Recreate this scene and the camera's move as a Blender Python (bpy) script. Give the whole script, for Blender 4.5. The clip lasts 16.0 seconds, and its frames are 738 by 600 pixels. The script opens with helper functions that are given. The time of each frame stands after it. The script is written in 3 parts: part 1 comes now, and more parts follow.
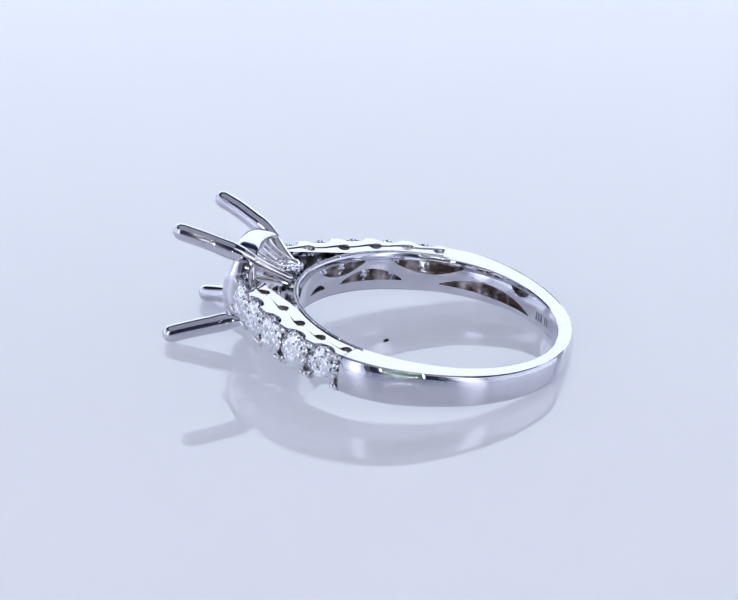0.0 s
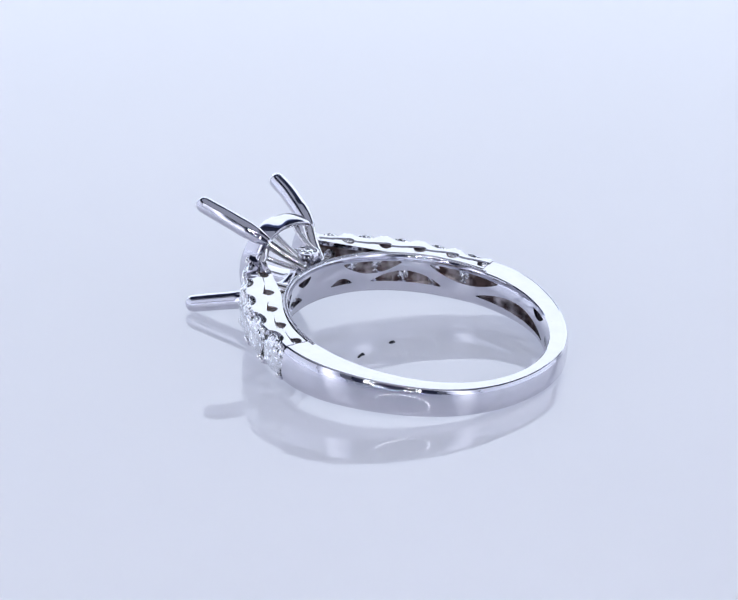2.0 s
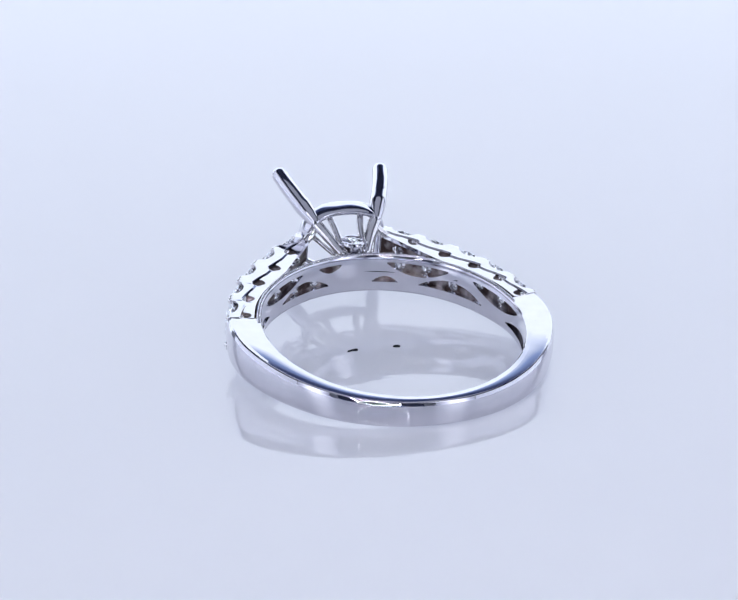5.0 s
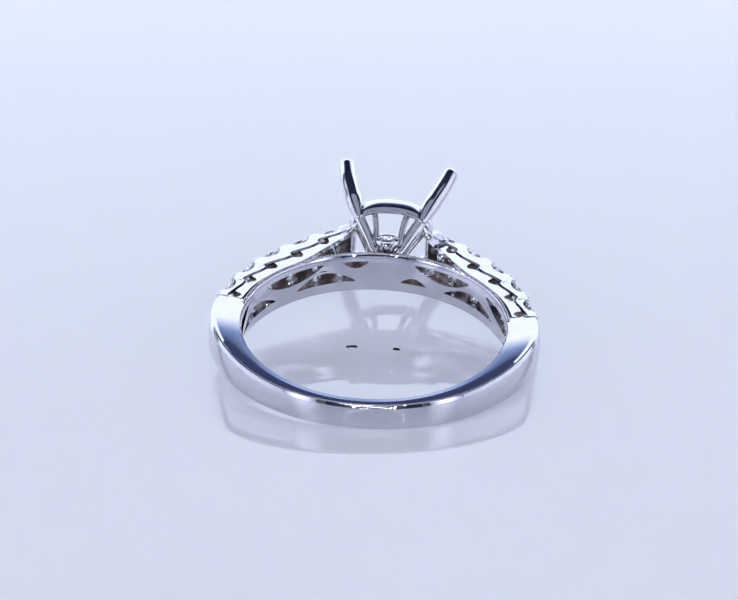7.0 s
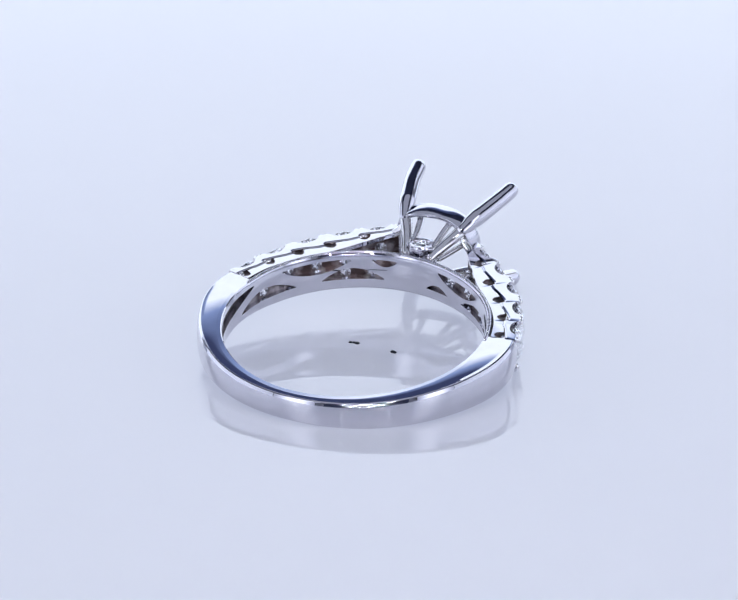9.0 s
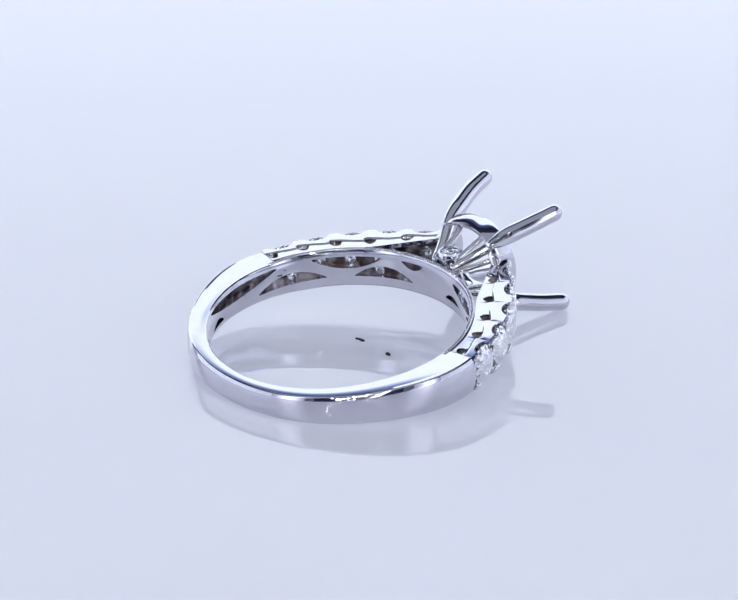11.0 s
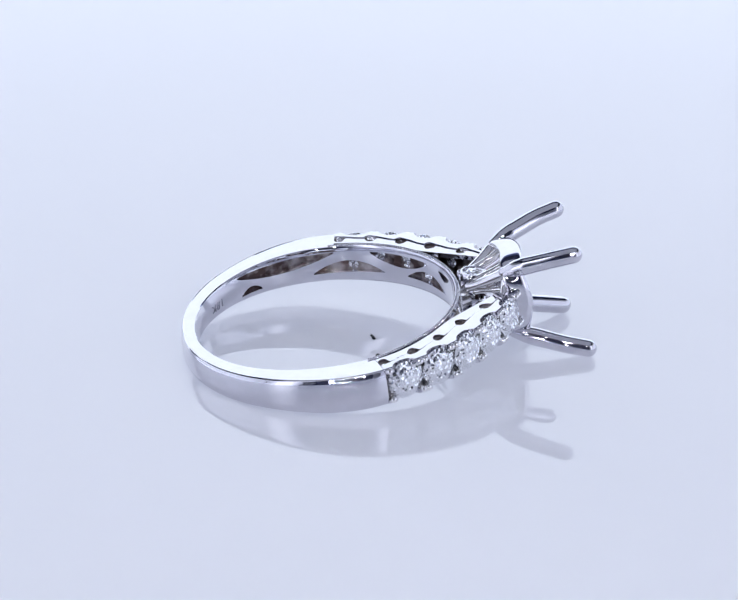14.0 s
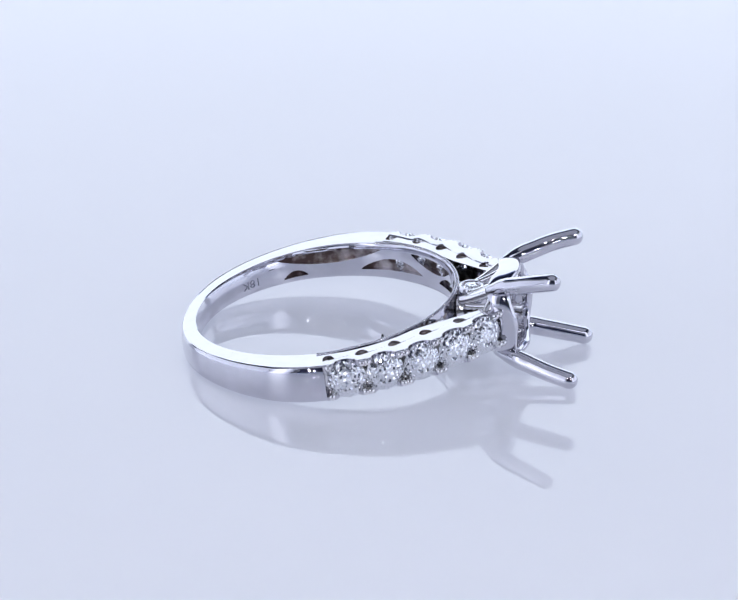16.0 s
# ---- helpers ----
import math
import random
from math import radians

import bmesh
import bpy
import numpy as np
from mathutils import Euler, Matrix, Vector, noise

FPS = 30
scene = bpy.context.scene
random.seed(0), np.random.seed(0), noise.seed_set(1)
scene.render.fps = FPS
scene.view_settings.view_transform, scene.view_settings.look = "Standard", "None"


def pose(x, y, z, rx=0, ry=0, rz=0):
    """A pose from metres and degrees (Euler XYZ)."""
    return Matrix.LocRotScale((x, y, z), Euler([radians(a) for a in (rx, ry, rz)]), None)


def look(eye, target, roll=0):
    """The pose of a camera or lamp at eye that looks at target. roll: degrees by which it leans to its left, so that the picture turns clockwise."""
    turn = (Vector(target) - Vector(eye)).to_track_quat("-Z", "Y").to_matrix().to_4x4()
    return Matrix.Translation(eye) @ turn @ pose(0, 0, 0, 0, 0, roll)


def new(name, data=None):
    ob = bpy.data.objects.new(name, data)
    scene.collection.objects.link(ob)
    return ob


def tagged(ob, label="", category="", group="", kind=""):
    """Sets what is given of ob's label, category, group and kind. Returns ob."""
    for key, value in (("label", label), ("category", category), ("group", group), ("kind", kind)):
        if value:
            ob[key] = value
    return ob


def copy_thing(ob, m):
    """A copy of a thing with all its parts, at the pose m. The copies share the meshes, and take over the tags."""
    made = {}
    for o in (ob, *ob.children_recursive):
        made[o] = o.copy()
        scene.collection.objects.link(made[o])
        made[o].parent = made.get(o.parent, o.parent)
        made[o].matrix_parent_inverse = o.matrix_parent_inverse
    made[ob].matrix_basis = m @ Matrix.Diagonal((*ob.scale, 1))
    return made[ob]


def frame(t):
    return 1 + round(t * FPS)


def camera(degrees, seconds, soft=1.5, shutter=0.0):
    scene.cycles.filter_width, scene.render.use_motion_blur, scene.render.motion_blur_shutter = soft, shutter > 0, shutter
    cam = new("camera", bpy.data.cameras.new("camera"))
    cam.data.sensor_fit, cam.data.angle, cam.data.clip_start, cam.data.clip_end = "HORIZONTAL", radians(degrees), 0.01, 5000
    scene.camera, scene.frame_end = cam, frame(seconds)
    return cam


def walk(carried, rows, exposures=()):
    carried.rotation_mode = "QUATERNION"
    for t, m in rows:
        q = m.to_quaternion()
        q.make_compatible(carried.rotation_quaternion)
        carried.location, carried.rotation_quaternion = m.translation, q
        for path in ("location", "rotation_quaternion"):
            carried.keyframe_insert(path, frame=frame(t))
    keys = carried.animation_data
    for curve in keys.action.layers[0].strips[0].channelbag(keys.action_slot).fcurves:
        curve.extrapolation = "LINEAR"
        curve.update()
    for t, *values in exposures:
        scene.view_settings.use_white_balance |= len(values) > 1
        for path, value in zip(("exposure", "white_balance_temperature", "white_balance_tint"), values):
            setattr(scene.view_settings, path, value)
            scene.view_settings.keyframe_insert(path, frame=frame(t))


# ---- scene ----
# ---------- camera: stands still on a tripod, a hand's length from the jewel ----------
cam = camera(10.446, 16.0, soft=1.5)
EYE = Vector((0.0, -0.24121, 0.10863))
AIM = EYE + Vector((-0.00207591, 0.91659365, -0.39981467)) * 0.27
walk(cam, [(0.0, look(EYE, AIM)), (16.0, look(EYE, AIM))])

TURN_RATE = 10.8316      # degrees a second, clockwise from above
TURN_ZERO = 2.0278
# how the jewel lies on the turntable: it leans back on its band and on two claws
LIE = pose(-0.000142, -0.003403, 0.002212, 7.648, 2.141, -2.980)

# ---------- light ----------
world = bpy.data.worlds.new("room")
scene.world = world
world.use_nodes = True
world.node_tree.nodes["Background"].inputs[0].default_value = (0.55, 0.66, 1.0, 1)
world.node_tree.nodes["Background"].inputs[1].default_value = 0.10


def area(name, place, target, sx, sy, watts, color):
    data = bpy.data.lights.new(name, "AREA")
    data.shape, data.size, data.size_y, data.energy, data.color = "RECTANGLE", sx, sy, watts, color
    ob = new(name, data)
    ob.matrix_world = look(place, target)
    return ob


area("softbox_lamp", (0.0, -0.20, 0.62), (0.0, -0.20, 0.0), 0.86, 0.86, 0.95, (0.78, 0.83, 1.0))
scene.view_settings.exposure = 0.0


# ---------- materials ----------
def material(name):
    m = bpy.data.materials.new(name)
    m.use_nodes = True
    return m, m.node_tree.nodes, m.node_tree.links, m.node_tree.nodes["Principled BSDF"]


def noise_node(nodes, links, scale, detail=4.0):
    tc = nodes.new("ShaderNodeTexCoord")
    n = nodes.new("ShaderNodeTexNoise")
    n.inputs["Scale"].default_value, n.inputs["Detail"].default_value = scale, detail
    links.new(tc.outputs["Object"], n.inputs["Vector"])
    return n


def ramp(nodes, links, fac, lo, hi, p0=0.3, p1=0.7):
    r = nodes.new("ShaderNodeValToRGB")
    r.color_ramp.elements[0].position, r.color_ramp.elements[0].color = p0, (*lo, 1)
    r.color_ramp.elements[1].position, r.color_ramp.elements[1].color = p1, (*hi, 1)
    links.new(fac, r.inputs[0])
    return r


def metal(name, color, rough_lo, rough_hi, bump=0.02, scale=900):
    m, nodes, links, b = material(name)
    b.inputs["Metallic"].default_value = 1.0
    n1 = noise_node(nodes, links, scale)
    c = ramp(nodes, links, n1.outputs["Fac"], tuple(v * 0.95 for v in color), color)
    links.new(c.outputs[0], b.inputs["Base Color"])
    n2 = noise_node(nodes, links, scale * 4, 6)
    r = ramp(nodes, links, n2.outputs["Fac"], (rough_lo,) * 3, (rough_hi,) * 3)
    links.new(r.outputs[0], b.inputs["Roughness"])
    bp = nodes.new("ShaderNodeBump")
    bp.inputs["Strength"].default_value, bp.inputs["Distance"].default_value = bump, 0.00002
    links.new(n1.outputs["Fac"], bp.inputs["Height"])
    links.new(bp.outputs[0], b.inputs["Normal"])
    return m


GOLD = metal("polished_white_gold", (0.71, 0.705, 0.755), 0.004, 0.014)
# lighter and rougher than the polished gold, to brighten parts that mirror dark
GOLD_BRIGHTENED = metal("brightened_satin_gold", (0.86, 0.85, 0.86), 0.14, 0.26, 0.15, 2500)


def shade_recess_material():
    """Brownish metal behind the stones; its dark and bright fragments paint shade and glints."""
    m, nodes, links, b = material("brown_shade_recess")
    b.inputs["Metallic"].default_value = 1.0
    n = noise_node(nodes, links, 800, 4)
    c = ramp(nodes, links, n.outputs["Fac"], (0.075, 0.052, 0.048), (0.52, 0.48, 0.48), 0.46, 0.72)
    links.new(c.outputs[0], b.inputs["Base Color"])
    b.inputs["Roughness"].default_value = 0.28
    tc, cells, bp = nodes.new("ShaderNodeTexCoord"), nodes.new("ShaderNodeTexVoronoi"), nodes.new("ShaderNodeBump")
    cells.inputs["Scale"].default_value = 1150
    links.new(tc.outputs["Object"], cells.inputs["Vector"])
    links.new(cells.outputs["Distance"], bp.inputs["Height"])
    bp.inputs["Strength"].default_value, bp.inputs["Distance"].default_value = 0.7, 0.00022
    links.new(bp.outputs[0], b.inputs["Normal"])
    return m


SHADE_RECESS = shade_recess_material()


def diamond_material():
    """Clear stone; random shader normals imitate the flashes of many small facets."""
    m, nodes, links, b = material("diamond")
    g, gl, mix = nodes.new("ShaderNodeBsdfGlass"), nodes.new("ShaderNodeBsdfGlossy"), nodes.new("ShaderNodeMixShader")
    g.inputs["IOR"].default_value, g.inputs["Roughness"].default_value = 2.42, 0.0
    g.inputs["Color"].default_value = (1.0, 1.0, 1.0, 1)
    tc, cells = nodes.new("ShaderNodeTexCoord"), nodes.new("ShaderNodeTexVoronoi")
    cells.inputs["Scale"].default_value = 6800
    links.new(tc.outputs["Object"], cells.inputs["Vector"])
    shift, size, add, norm, geo = (
        nodes.new("ShaderNodeVectorMath"), nodes.new("ShaderNodeVectorMath"), nodes.new("ShaderNodeVectorMath"),
        nodes.new("ShaderNodeVectorMath"), nodes.new("ShaderNodeNewGeometry"))
    shift.operation, size.operation, add.operation, norm.operation = "SUBTRACT", "SCALE", "ADD", "NORMALIZE"
    links.new(cells.outputs["Color"], shift.inputs[0])
    shift.inputs[1].default_value = (0.5, 0.5, 0.5)
    links.new(shift.outputs[0], size.inputs[0])
    size.inputs["Scale"].default_value = 0.95
    links.new(size.outputs[0], add.inputs[0])
    links.new(geo.outputs["Normal"], add.inputs[1])
    links.new(add.outputs[0], norm.inputs[0])
    links.new(norm.outputs[0], gl.inputs["Normal"])
    gl.inputs["Roughness"].default_value, gl.inputs["Color"].default_value = 0.03, (0.97, 0.98, 1.0, 1)
    mix.inputs[0].default_value = 0.80
    links.new(g.outputs[0], mix.inputs[1])
    links.new(gl.outputs[0], mix.inputs[2])
    # white diffuse mixed in to brighten the stones, in place of scattered light
    haze, soft = nodes.new("ShaderNodeBsdfDiffuse"), nodes.new("ShaderNodeMixShader")
    haze.inputs["Color"].default_value = (0.93, 0.95, 1.0, 1)
    soft.inputs[0].default_value = 0.05
    links.new(mix.outputs[0], soft.inputs[1])
    links.new(haze.outputs[0], soft.inputs[2])
    links.new(soft.outputs[0], nodes["Material Output"].inputs[0])
    return m


DIAMOND = diamond_material()


def acrylic(name, color, rough=0.004):
    m, nodes, links, b = material(name)
    n = noise_node(nodes, links, 30)
    c = ramp(nodes, links, n.outputs["Fac"], tuple(v * 0.97 for v in color), color)
    links.new(c.outputs[0], b.inputs["Base Color"])
    n2 = noise_node(nodes, links, 400)
    r = ramp(nodes, links, n2.outputs["Fac"], (rough,) * 3, (rough * 1.6,) * 3)
    links.new(r.outputs[0], b.inputs["Roughness"])
    b.inputs["IOR"].default_value = 1.76
    return m


ACRYLIC = acrylic("glowing_white_acrylic", (0.632, 0.600, 0.594), 0.002)
# an even glow added to the disc to lift the shadows under the ring
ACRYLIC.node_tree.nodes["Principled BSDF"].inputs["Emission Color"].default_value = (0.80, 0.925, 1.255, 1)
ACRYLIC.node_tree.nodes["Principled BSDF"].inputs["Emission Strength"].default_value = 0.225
TABLE = acrylic("white_table", (0.76, 0.78, 0.84), 0.3)


def plain(name, color, rough=0.6, glow=None, strength=0.0):
    m, nodes, links, b = material(name)
    n = noise_node(nodes, links, 60)
    c = ramp(nodes, links, n.outputs["Fac"], tuple(v * 0.9 for v in color), color)
    links.new(c.outputs[0], b.inputs["Base Color"])
    b.inputs["Roughness"].default_value = rough
    if glow:
        b.inputs["Emission Color"].default_value = (*glow, 1)
        b.inputs["Emission Strength"].default_value = strength
    return m


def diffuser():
    """A glowing panel: even at first, then a painted fade to dark towards its top."""
    m, nodes, links, b = material("fading_glow")
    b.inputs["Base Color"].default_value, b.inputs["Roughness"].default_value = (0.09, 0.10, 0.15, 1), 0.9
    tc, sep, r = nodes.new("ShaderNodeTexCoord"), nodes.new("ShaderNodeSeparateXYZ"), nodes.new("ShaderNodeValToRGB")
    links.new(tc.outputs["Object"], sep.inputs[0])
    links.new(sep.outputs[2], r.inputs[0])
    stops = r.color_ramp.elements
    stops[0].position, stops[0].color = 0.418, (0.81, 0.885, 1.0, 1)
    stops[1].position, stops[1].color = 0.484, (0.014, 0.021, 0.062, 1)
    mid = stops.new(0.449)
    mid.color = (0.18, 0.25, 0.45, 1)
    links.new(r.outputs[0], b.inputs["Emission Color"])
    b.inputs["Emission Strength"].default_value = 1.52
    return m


FADING_GLOW = diffuser()
SIDE = plain("side_glow", (0.8, 0.8, 0.8), 0.8, (0.76, 0.81, 1.0), 0.70)
CLOTH = plain("grey_white_cloth", (0.62, 0.62, 0.68), 0.9)
DARK = plain("dark_fabric", (0.035, 0.04, 0.075), 0.95)


def softbox_cloth():
    """A softbox cloth, brightest along the centre; the fade to the sides is painted in."""
    m, nodes, links, b = material("softbox_cloth")
    b.inputs["Base Color"].default_value, b.inputs["Roughness"].default_value = (0.5, 0.5, 0.55, 1), 0.9
    tc, sep = nodes.new("ShaderNodeTexCoord"), nodes.new("ShaderNodeSeparateXYZ")
    absx, r = nodes.new("ShaderNodeMath"), nodes.new("ShaderNodeValToRGB")
    absx.operation = "ABSOLUTE"
    links.new(tc.outputs["Object"], sep.inputs[0])
    links.new(sep.outputs[0], absx.inputs[0])
    links.new(absx.outputs[0], r.inputs[0])
    r.color_ramp.interpolation = "EASE"
    stops = r.color_ramp.elements
    stops[0].position, stops[0].color = 0.010, (0.86, 0.89, 1.0, 1)
    stops[1].position, stops[1].color = 0.095, (0.16, 0.17, 0.23, 1)
    links.new(r.outputs[0], b.inputs["Emission Color"])
    b.inputs["Emission Strength"].default_value = 1.65
    return m


SOFTBOX = softbox_cloth()
BLACK = plain("black_plastic", (0.02, 0.02, 0.022), 0.4)
LED = plain("led", (0.9, 0.9, 0.9), 0.3, (0.90, 0.93, 1.0), 170.0)
SPECK = plain("black_dust", (0.012, 0.012, 0.02), 0.7)
STAMP = plain("stamped_mark", (0.22, 0.22, 0.27), 0.5)

MM = 0.001


# ---------- mesh helpers ----------
def link_mesh(name, verts, faces, mat, smooth=True, sharp=35.0):
    me = bpy.data.meshes.new(name)
    me.from_pydata([tuple(v) for v in verts], [], faces)
    bm = bmesh.new()
    bm.from_mesh(me)
    bmesh.ops.recalc_face_normals(bm, faces=bm.faces)
    for f in bm.faces:
        f.smooth = smooth
    if smooth:
        lim = radians(sharp)
        for e in bm.edges:
            if len(e.link_faces) == 2 and e.calc_face_angle(0) > lim:
                e.smooth = False
    bm.to_mesh(me)
    bm.free()
    me.materials.append(mat)
    return me


def part(name, me, parent, m=None, label=""):
    ob = new(name, me)
    ob.parent = parent
    ob.matrix_local = m if m is not None else Matrix()
    if label:
        tagged(ob, label)
    return ob


def plate(nu, nv, place, holes):
    """A curved plate of two skins with its rims: place(u, v, w) with w 0 or 1; holes(u, v) is below 0 inside an opening.
    Rim points slide along v onto the opening's edge."""
    uu = [i / nu for i in range(nu + 1)]
    vv = [j / nv for j in range(nv + 1)]
    keep = np.zeros((nu, nv), bool)
    for i in range(nu):
        for j in range(nv):
            keep[i, j] = holes((uu[i] + uu[i + 1]) / 2, (vv[j] + vv[j + 1]) / 2) > 0
    pos = {}

    def corner(i, j):
        if (i, j) in pos:
            return pos[(i, j)]
        v = vv[j]
        around = [keep[a, b] for a in (i - 1, i) for b in (j - 1, j) if 0 <= a < nu and 0 <= b < nv]
        if not all(around) and any(around) and 0 < j < nv:
            step = 1.0 / nv
            g0 = holes(uu[i], v)
            best = None
            for s in np.linspace(-0.75, 0.75, 13):
                g = holes(uu[i], v + s * step)
                if (g > 0) != (g0 > 0) and (best is None or abs(s) < abs(best)):
                    best = s
            if best is not None:
                v += best * step
        pos[(i, j)] = v
        return v
    verts, ids, faces = [], {}, []

    def vid(i, j, w):
        key = (i, j, w)
        if key not in ids:
            ids[key] = len(verts)
            verts.append(place(uu[i], corner(i, j), w))
        return ids[key]
    for i in range(nu):
        for j in range(nv):
            if not keep[i, j]:
                continue
            q = [(i, j), (i + 1, j), (i + 1, j + 1), (i, j + 1)]
            faces.append([vid(a, b, 0) for a, b in q])
            faces.append([vid(a, b, 1) for a, b in reversed(q)])
            for (a, b), (c, d), (ni, nj) in ((q[0], q[1], (i, j - 1)), (q[1], q[2], (i + 1, j)),
                                             (q[2], q[3], (i, j + 1)), (q[3], q[0], (i - 1, j))):
                if not (0 <= ni < nu and 0 <= nj < nv) or not keep[ni, nj]:
                    faces.append([vid(a, b, 0), vid(a, b, 1), vid(c, d, 1), vid(c, d, 0)])
    return verts, faces


def catmull(points, n):
    """n + 1 points evenly along a smooth line through the given ones."""
    p = [np.array(v, float) for v in points]
    p = [2 * p[0] - p[1]] + p + [2 * p[-1] - p[-2]]
    fine = []
    for k in range(1, len(p) - 2):
        for s in np.linspace(0, 1, 30, endpoint=False):
            a, b, c, d = p[k - 1:k + 3]
            fine.append(0.5 * (2 * b + (c - a) * s + (2 * a - 5 * b + 4 * c - d) * s * s + (3 * b - a - 3 * c + d) * s ** 3))
    fine.append(p[-2])
    fine = np.array(fine)
    run = np.concatenate([[0], np.cumsum(np.linalg.norm(np.diff(fine, axis=0), axis=1))])
    at = np.linspace(0, run[-1], n + 1)
    return np.stack([np.interp(at, run, fine[:, k]) for k in range(fine.shape[1])], -1)


def tube(path, radius, sides=16, flat=1.0, axis=(0, 0, 1), dome=True):
    """A closed rounded rod along a path; radius(s) for s from 0 to 1. flat squeezes it along axis."""
    verts, faces = [], []
    n = len(path)
    rings = []
    pts = [Vector(p) for p in path]

    def ring(c, t, r):
        a = Vector(axis)
        a = (a - t * a.dot(t)).normalized()
        b = t.cross(a)
        base = len(verts)
        for k in range(sides):
            w = 2 * math.pi * k / sides
            verts.append(c + a * (r * flat * math.cos(w)) + b * (r * math.sin(w)))
        rings.append(base)
    for i, c in enumerate(pts):
        t = (pts[min(i + 1, n - 1)] - pts[max(i - 1, 0)]).normalized()
        r = radius(i / (n - 1))
        if i == 0 and dome:
            for a in (80, 60, 40, 20):
                ring(c - t * r * math.sin(radians(a)), t, r * math.cos(radians(a)))
        ring(c, t, r)
        if i == n - 1 and dome:
            for a in (20, 40, 60, 80):
                ring(c + t * r * math.sin(radians(a)), t, r * math.cos(radians(a)))
    for x, y in zip(rings, rings[1:]):
        for k in range(sides):
            faces.append([x + k, x + (k + 1) % sides, y + (k + 1) % sides, y + k])
    faces.append(list(range(rings[0], rings[0] + sides))[::-1])
    faces.append(list(range(rings[-1], rings[-1] + sides)))
    return verts, faces


def lathe(profile, sides=32):
    """Turns a closed profile of (radius, height) about z."""
    verts, faces = [], []
    n = len(profile)
    for k in range(sides):
        w = 2 * math.pi * k / sides
        verts += [Vector((r * math.cos(w), r * math.sin(w), h)) for r, h in profile]
    for k in range(sides):
        for i in range(n):
            a, b = k * n + i, k * n + (i + 1) % n
            c, d = ((k + 1) % sides) * n + (i + 1) % n, ((k + 1) % sides) * n + i
            faces.append([a, b, c, d])
    return verts, faces


def scaled(verts):
    return [Vector(v) * MM for v in verts]


def smooth_interp(x, xs, ys):
    """A smooth curve through the given values."""
    if x <= xs[0] or x >= xs[-1]:
        return float(np.interp(x, xs, ys))
    k = max(i for i in range(len(xs) - 1) if xs[i] <= x)

    def slope(i):
        a, b = max(0, i - 1), min(len(xs) - 1, i + 1)
        return (ys[b] - ys[a]) / (xs[b] - xs[a]) if 0 < i < len(xs) - 1 else 0.0
    h = xs[k + 1] - xs[k]
    u = (x - xs[k]) / h
    return (ys[k] * (1 + 2 * u) * (1 - u) ** 2 + slope(k) * h * u * (1 - u) ** 2
            + ys[k + 1] * u * u * (3 - 2 * u) + slope(k + 1) * h * u * u * (u - 1))


# ---------- the place ----------
def box_mesh(name, x0, y0, z0, x1, y1, z1, mat, bevel=0.004):
    bm = bmesh.new()
    bmesh.ops.create_cube(bm, size=1.0)
    for v in bm.verts:
        v.co = Vector(((x0 + x1) / 2 + v.co.x * (x1 - x0), (y0 + y1) / 2 + v.co.y * (y1 - y0), (z0 + z1) / 2 + v.co.z * (z1 - z0)))
    bmesh.ops.bevel(bm, geom=bm.edges[:], offset=bevel, segments=2, affect="EDGES")
    me = bpy.data.meshes.new(name)
    bm.to_mesh(me)
    bm.free()
    me.materials.append(mat)
    return me


def build_place():
    table = new("ground", box_mesh("ground", -1.2, -1.2, -0.06, 1.2, 1.2, -0.02, TABLE))
    tagged(table, "white matt table top under the turntable", "table", kind="structure")
    back = new("backdrop", box_mesh("backdrop", -0.55, 0.50, -0.02, 0.55, 0.51, 0.60, FADING_GLOW, 0.002))
    tagged(back, "bright white glowing panel behind the turntable, with a painted fade at its top", "backdrop", kind="structure")
    # unseen glowing side panels, added so that the metal is not too dark
    for sx, name in ((-1, "wall_west"), (1, "wall_east")):
        x0, x1 = sorted((sx * 0.55, sx * 0.56))
        w = new(name, box_mesh(name, x0, -0.35, -0.02, x1, 0.36, 0.36, SIDE, 0.002))
        tagged(w, "glowing white side panel, added out of view to brighten the metal", "wall", kind="structure")
    # unseen dark cover and cloth walls, added to shape what the metal mirrors
    hood = new("ceiling", box_mesh("ceiling", -0.75, -0.75, 0.66, 0.75, 0.75, 0.67, DARK, 0.002))
    tagged(hood, "dark cover, added out of view for dark reflections", "ceiling", kind="structure")
    for name, box in (("wall_north", (-0.75, 0.74, -0.02, 0.75, 0.75, 0.658)), ("wall_south", (-0.75, -0.75, -0.02, 0.75, -0.74, 0.658)),
                      ("wall_left", (-0.75, -0.738, -0.02, -0.74, 0.738, 0.658)), ("wall_right", (0.74, -0.738, -0.02, 0.75, 0.738, 0.658))):
        dark = name == "wall_north"
        tagged(new(name, box_mesh(name, *box, DARK if dark else CLOTH, 0.002)), ("dark" if dark else "pale grey") + " cloth wall, added out of view to shape reflections", "wall", kind="structure")


